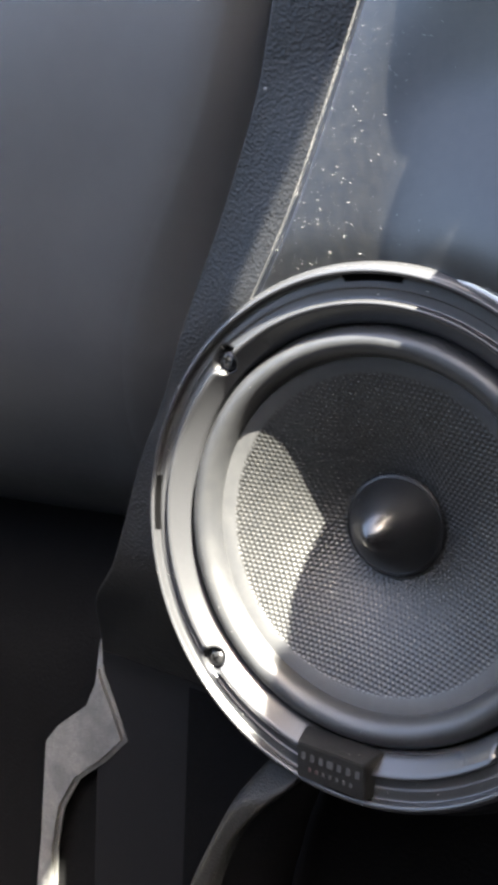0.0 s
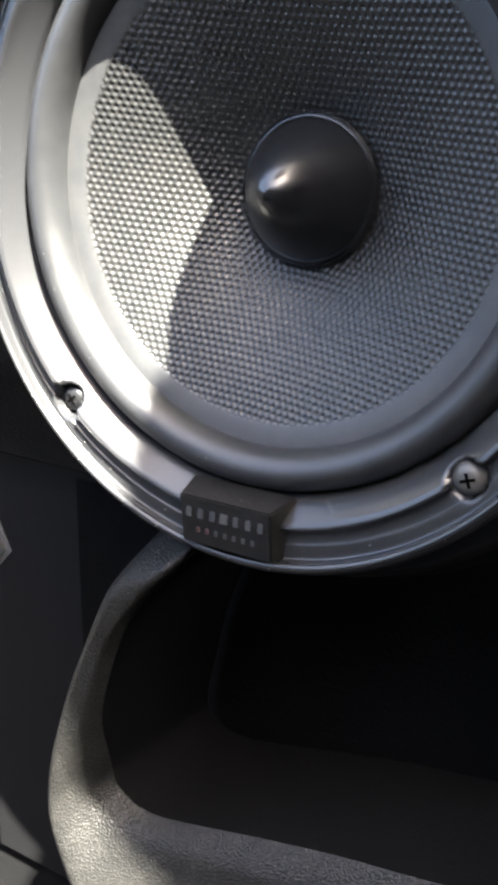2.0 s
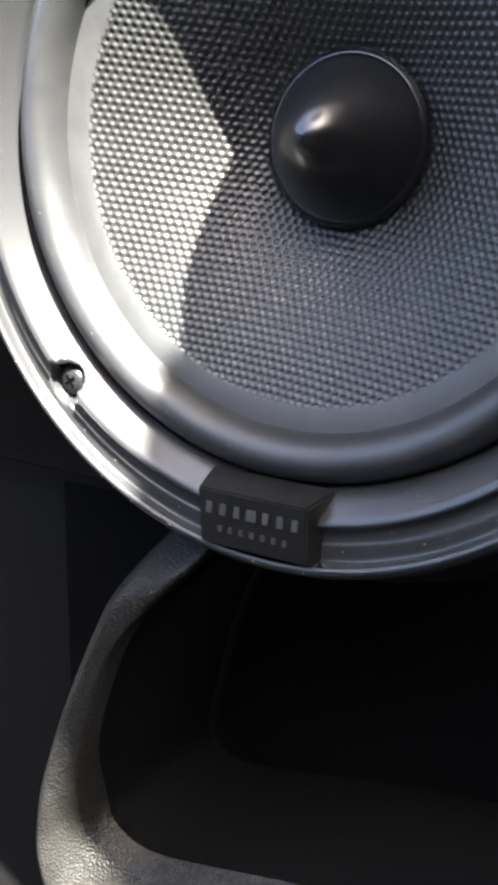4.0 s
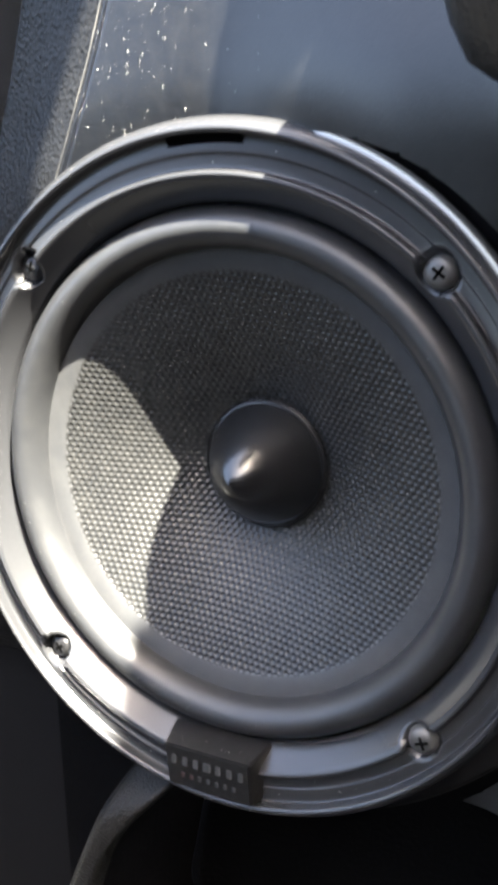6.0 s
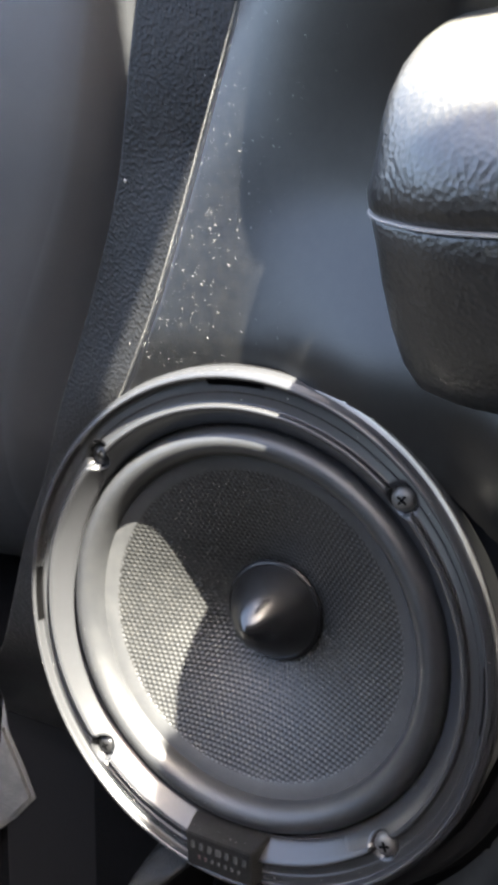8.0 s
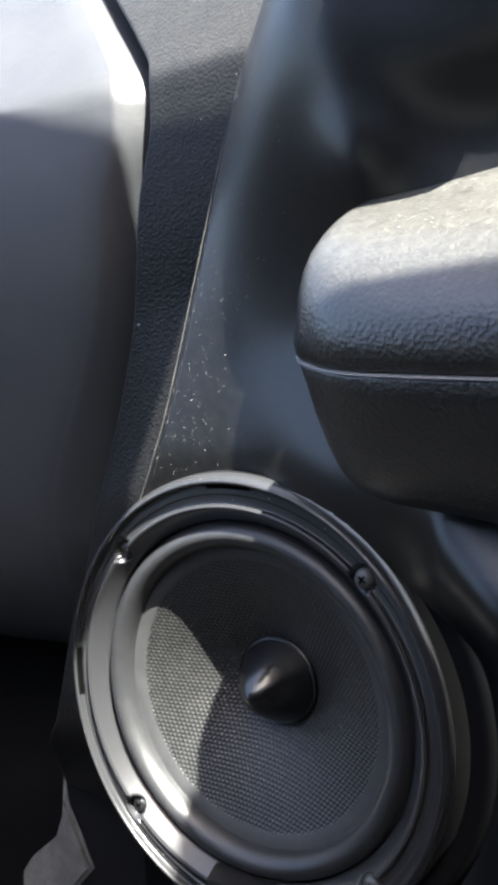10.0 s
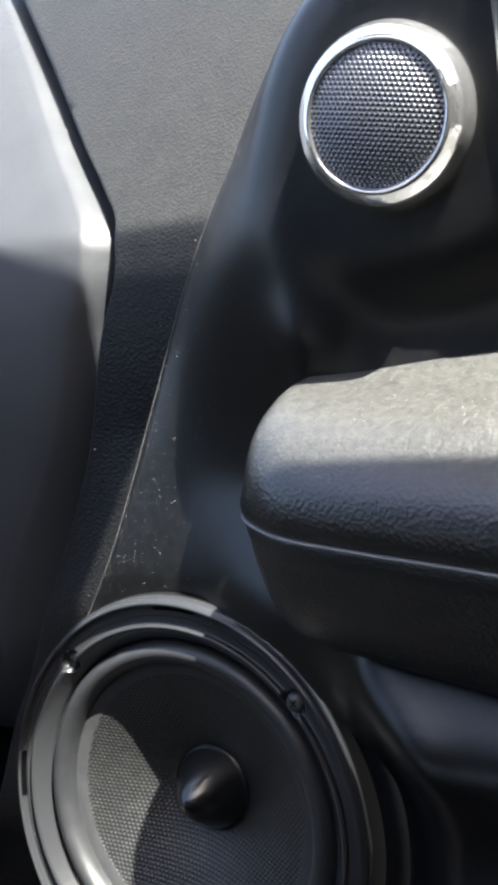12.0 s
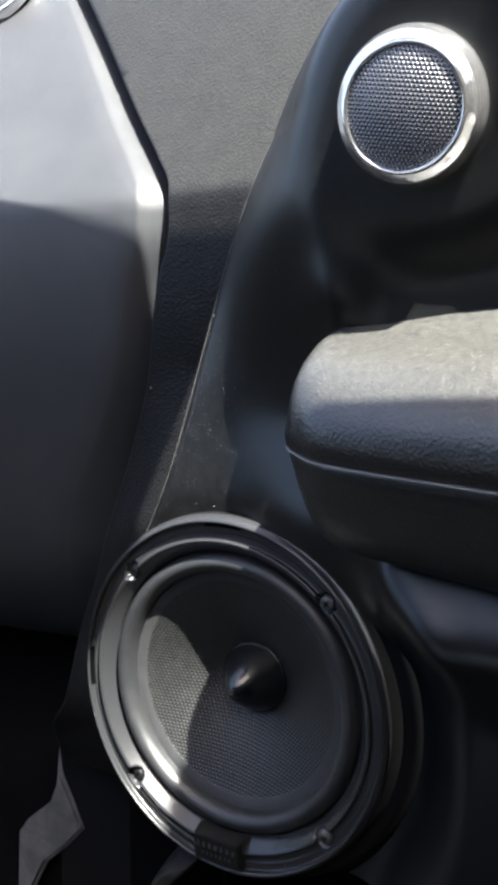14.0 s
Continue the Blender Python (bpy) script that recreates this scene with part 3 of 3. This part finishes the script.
def wall(name, corners, label):
    ob = new(name, mesh_from(name, corners, [tuple(range(len(corners)))], M_CABIN, False))
    mod = ob.modifiers.new("thickness", "SOLIDIFY")
    mod.thickness = 0.03
    tagged(ob, label, "wall", kind="structure")


# unseen wall opposite the door, with one small gap added for low sky light
for name, x0, x1, z0, z1 in (("wall_cabin_low", -0.9, 1.4, 0, 0.56), ("wall_cabin_high", -0.9, 1.4, 0.74, 1.1), ("wall_cabin_front", -0.9, -0.40, 0.56, 0.74), ("wall_cabin_back", 0.02, 1.4, 0.56, 0.74)):
    wall(name, [(x0, -1.1, z0), (x1, -1.1, z0), (x1, -1.1, z1), (x0, -1.1, z1)], "unseen dark wall added opposite the door, with a gap for light")
# front wall's height sets how much sky the smooth panel reflects
wall("wall_front", [(-0.9, -1.1, 0), (-0.9, 0.3, 0), (-0.9, 0.3, 0.72), (-0.9, -1.1, 0.72)], "unseen dark wall added at the front, low to let sky light in")
wall("wall_rear", [(1.4, -1.1, 0), (1.4, 0.3, 0), (1.4, 0.3, 1.2), (1.4, -1.1, 1.2)], "unseen dark wall added behind the seats to block light")
wall("floor", [(-0.9, -1.1, 0.02), (1.4, -1.1, 0.02), (1.4, 0.3, 0.02), (-0.9, 0.3, 0.02)], "dark carpeted car floor")
# unseen roof pieces added: level, cut so that a slit of sun falls between the front one and those over the seats
ROOF = (LEVEL @ Vector((0.217, -0.137, 1.0))).z


def roof_point(x, y):
    w = LEVEL @ Vector((x, y, 1.0))
    return tuple(w + SUN_WAY * ((ROOF - w.z) / SUN_WAY.z))


def roof(name, x0, x1, y0, y1, label):
    wall(name, [roof_point(x0, y0), roof_point(x0, y1), roof_point(x1, y1), roof_point(x1, y0)], label)


# corners set where the sun's shadow edges on trim and speaker need them
wall("sun_block_front", [roof_point(x, y) for x, y in ((-0.03, -0.1335), (-0.03, -0.36), (0.217, -0.36), (0.217, -0.195), (0.197, -0.175), (0.197, -0.1335))], "unseen dark roof piece added at the front to block sun")
wall("sun_block_rail", [roof_point(0.3088, -0.225), roof_point(0.3150, -0.2365), roof_point(0.3195, -0.2425), roof_point(0.3250, -0.2495), roof_point(0.3310, -0.262), roof_point(0.3345, -0.2735), roof_point(0.3494, -0.2792), roof_point(0.3752, -0.2835), roof_point(0.4033, -0.2887), roof_point(0.44, -0.32), roof_point(1.6, -0.32), roof_point(1.6, -0.225)], "unseen dark roof piece with its edge cut to shape the sun")
roof("sun_block_middle", 0.217, 1.6, -0.32, -0.36, "unseen dark roof piece added over the seat to block light")
# the opening left of this piece is added to let sky light in
roof("sun_block_right", 0.50, 1.6, -0.36, -0.76, "unseen dark roof piece beside an added gap for sky light")
roof("sun_block_far", -0.2, 1.6, -0.76, -1.3, "unseen dark roof piece added over the far seat to block light")


# ---- dust: pale flecks lying on the panels ----
random.seed(7)
def flecks(name, label, places, size, parent_pose=None, even=False):
    """Many tiny bent flakes; places are (point, normal) pairs."""
    verts, faces = [], []
    for p, nrm in places:
        nrm = Vector(nrm).normalized()
        u = nrm.orthogonal().normalized()
        v = nrm.cross(u)
        a = random.uniform(0, 2 * math.pi)
        u, v = u * math.cos(a) + v * math.sin(a), v * math.cos(a) - u * math.sin(a)
        r = size * (0.8 if even else random.uniform(0.3, 1.0) ** 4)
        k = random.uniform(0.4, 1.0)
        base = len(verts)
        c = Vector(p) + nrm * r * 0.25
        for q in (u * r, v * r * k, -u * r * 0.8, -v * r * k):
            verts.append(tuple(c + q - nrm * r * 0.2 * random.random()))
        verts.append(tuple(c + nrm * r * 0.45))
        faces += [(base, base + 1, base + 4), (base + 1, base + 2, base + 4), (base + 2, base + 3, base + 4), (base + 3, base, base + 4)]
    ob = new(name, mesh_from(name, verts, faces, M_FLECK, False))
    ob.matrix_world = LEVEL if parent_pose is None else LEVEL @ parent_pose
    return tagged(ob, label, "dust", kind="stuff")


def build_dust():
    rng = random.Random(5)
    places = []
    for i in range(1100):
        z = rng.uniform(0.485, 0.66) if i % 3 else rng.uniform(0.485, 0.56)
        x = spline(CREASE, z) + abs(rng.gauss(0, 0.017)) + 0.0006
        places.append(((x, insert_y(x, z), z), (0, -1, 0.2)))
    for i in range(150):
        z = rng.uniform(0.49, 0.66)
        x = spline(CREASE, z) + 0.0004
        places.append(((x, insert_y(x, z), z), (-0.4, -1, 0.2)))
    for i in range(120):
        z = rng.uniform(0.45, 0.70)
        x = spline(CREASE, z) - abs(rng.gauss(0, 0.010)) - 0.001
        places.append(((x, trim_y(x, z), z), (0, -1, 0.1)))
    flecks("dust_flecks", "pale dust flecks scattered along the panel's crease", places, 0.00025)
    places = []
    # many small flecks: dust, and the sparkle of sunlit grain drawn as geometry
    for i in range(1500):
        x, y = rng.uniform(0.088, 0.24), rng.uniform(0.004, 0.048)
        places.append(((x, y, 0.0283 + (0.10 + 0.14 * ease(0.07, 0.17, x)) * max(0, y + 0.008)), (0, -0.15, 1)))
    flecks("dust_flecks", "pale flecks on the armrest pad, for dust and painted sparkle", places, 0.00024, ARM)
    places = []
    for i in range(190):
        a = rng.uniform(0, 2 * math.pi) if i % 3 else rng.uniform(2.2, 5.2)
        r = rng.choice((0.0857, 0.0866, 0.0826, 0.0795, 0.0645))
        y = {0.0857: -0.0064, 0.0866: -0.0059, 0.0826: -0.0031, 0.0795: -0.0027, 0.0645: -0.0016}[r]
        k = ease(0.0785, 0.0860, r)
        places.append(((r * (1 - 0.026 * k) * math.cos(a), y, CZ + r * (1 + 0.010 * k) * math.sin(a)), (0, -1, 0)))
    for i in range(60):
        places.append(((rng.uniform(-0.014, 0.011), rng.uniform(-0.007, 0.0), CZ - 0.0706), (0, -0.2, 1)))
    for x, z in ((0.0147, 0.4047), (0.006, 0.413), (-0.011, 0.409)):
        r = math.hypot(x, z - CZ)
        places.append(((x, 0.0246 - 0.0211 * (1 - (r / 0.0174) ** 1.6) - 0.0002, z), (x * 30, -1, (z - CZ) * 30)))
    flecks("dust_flecks", "pale dust flecks lying on the speaker ring", places, 0.00026)
    # one larger crumb on the edge of the grained trim
    x, z = -0.0530, 0.5476
    flecks("crumb", "single white crumb stuck on the grained trim", [((x, trim_y(x, z), z), (0, -1, 0))], 0.0010, even=True)


build_dust()
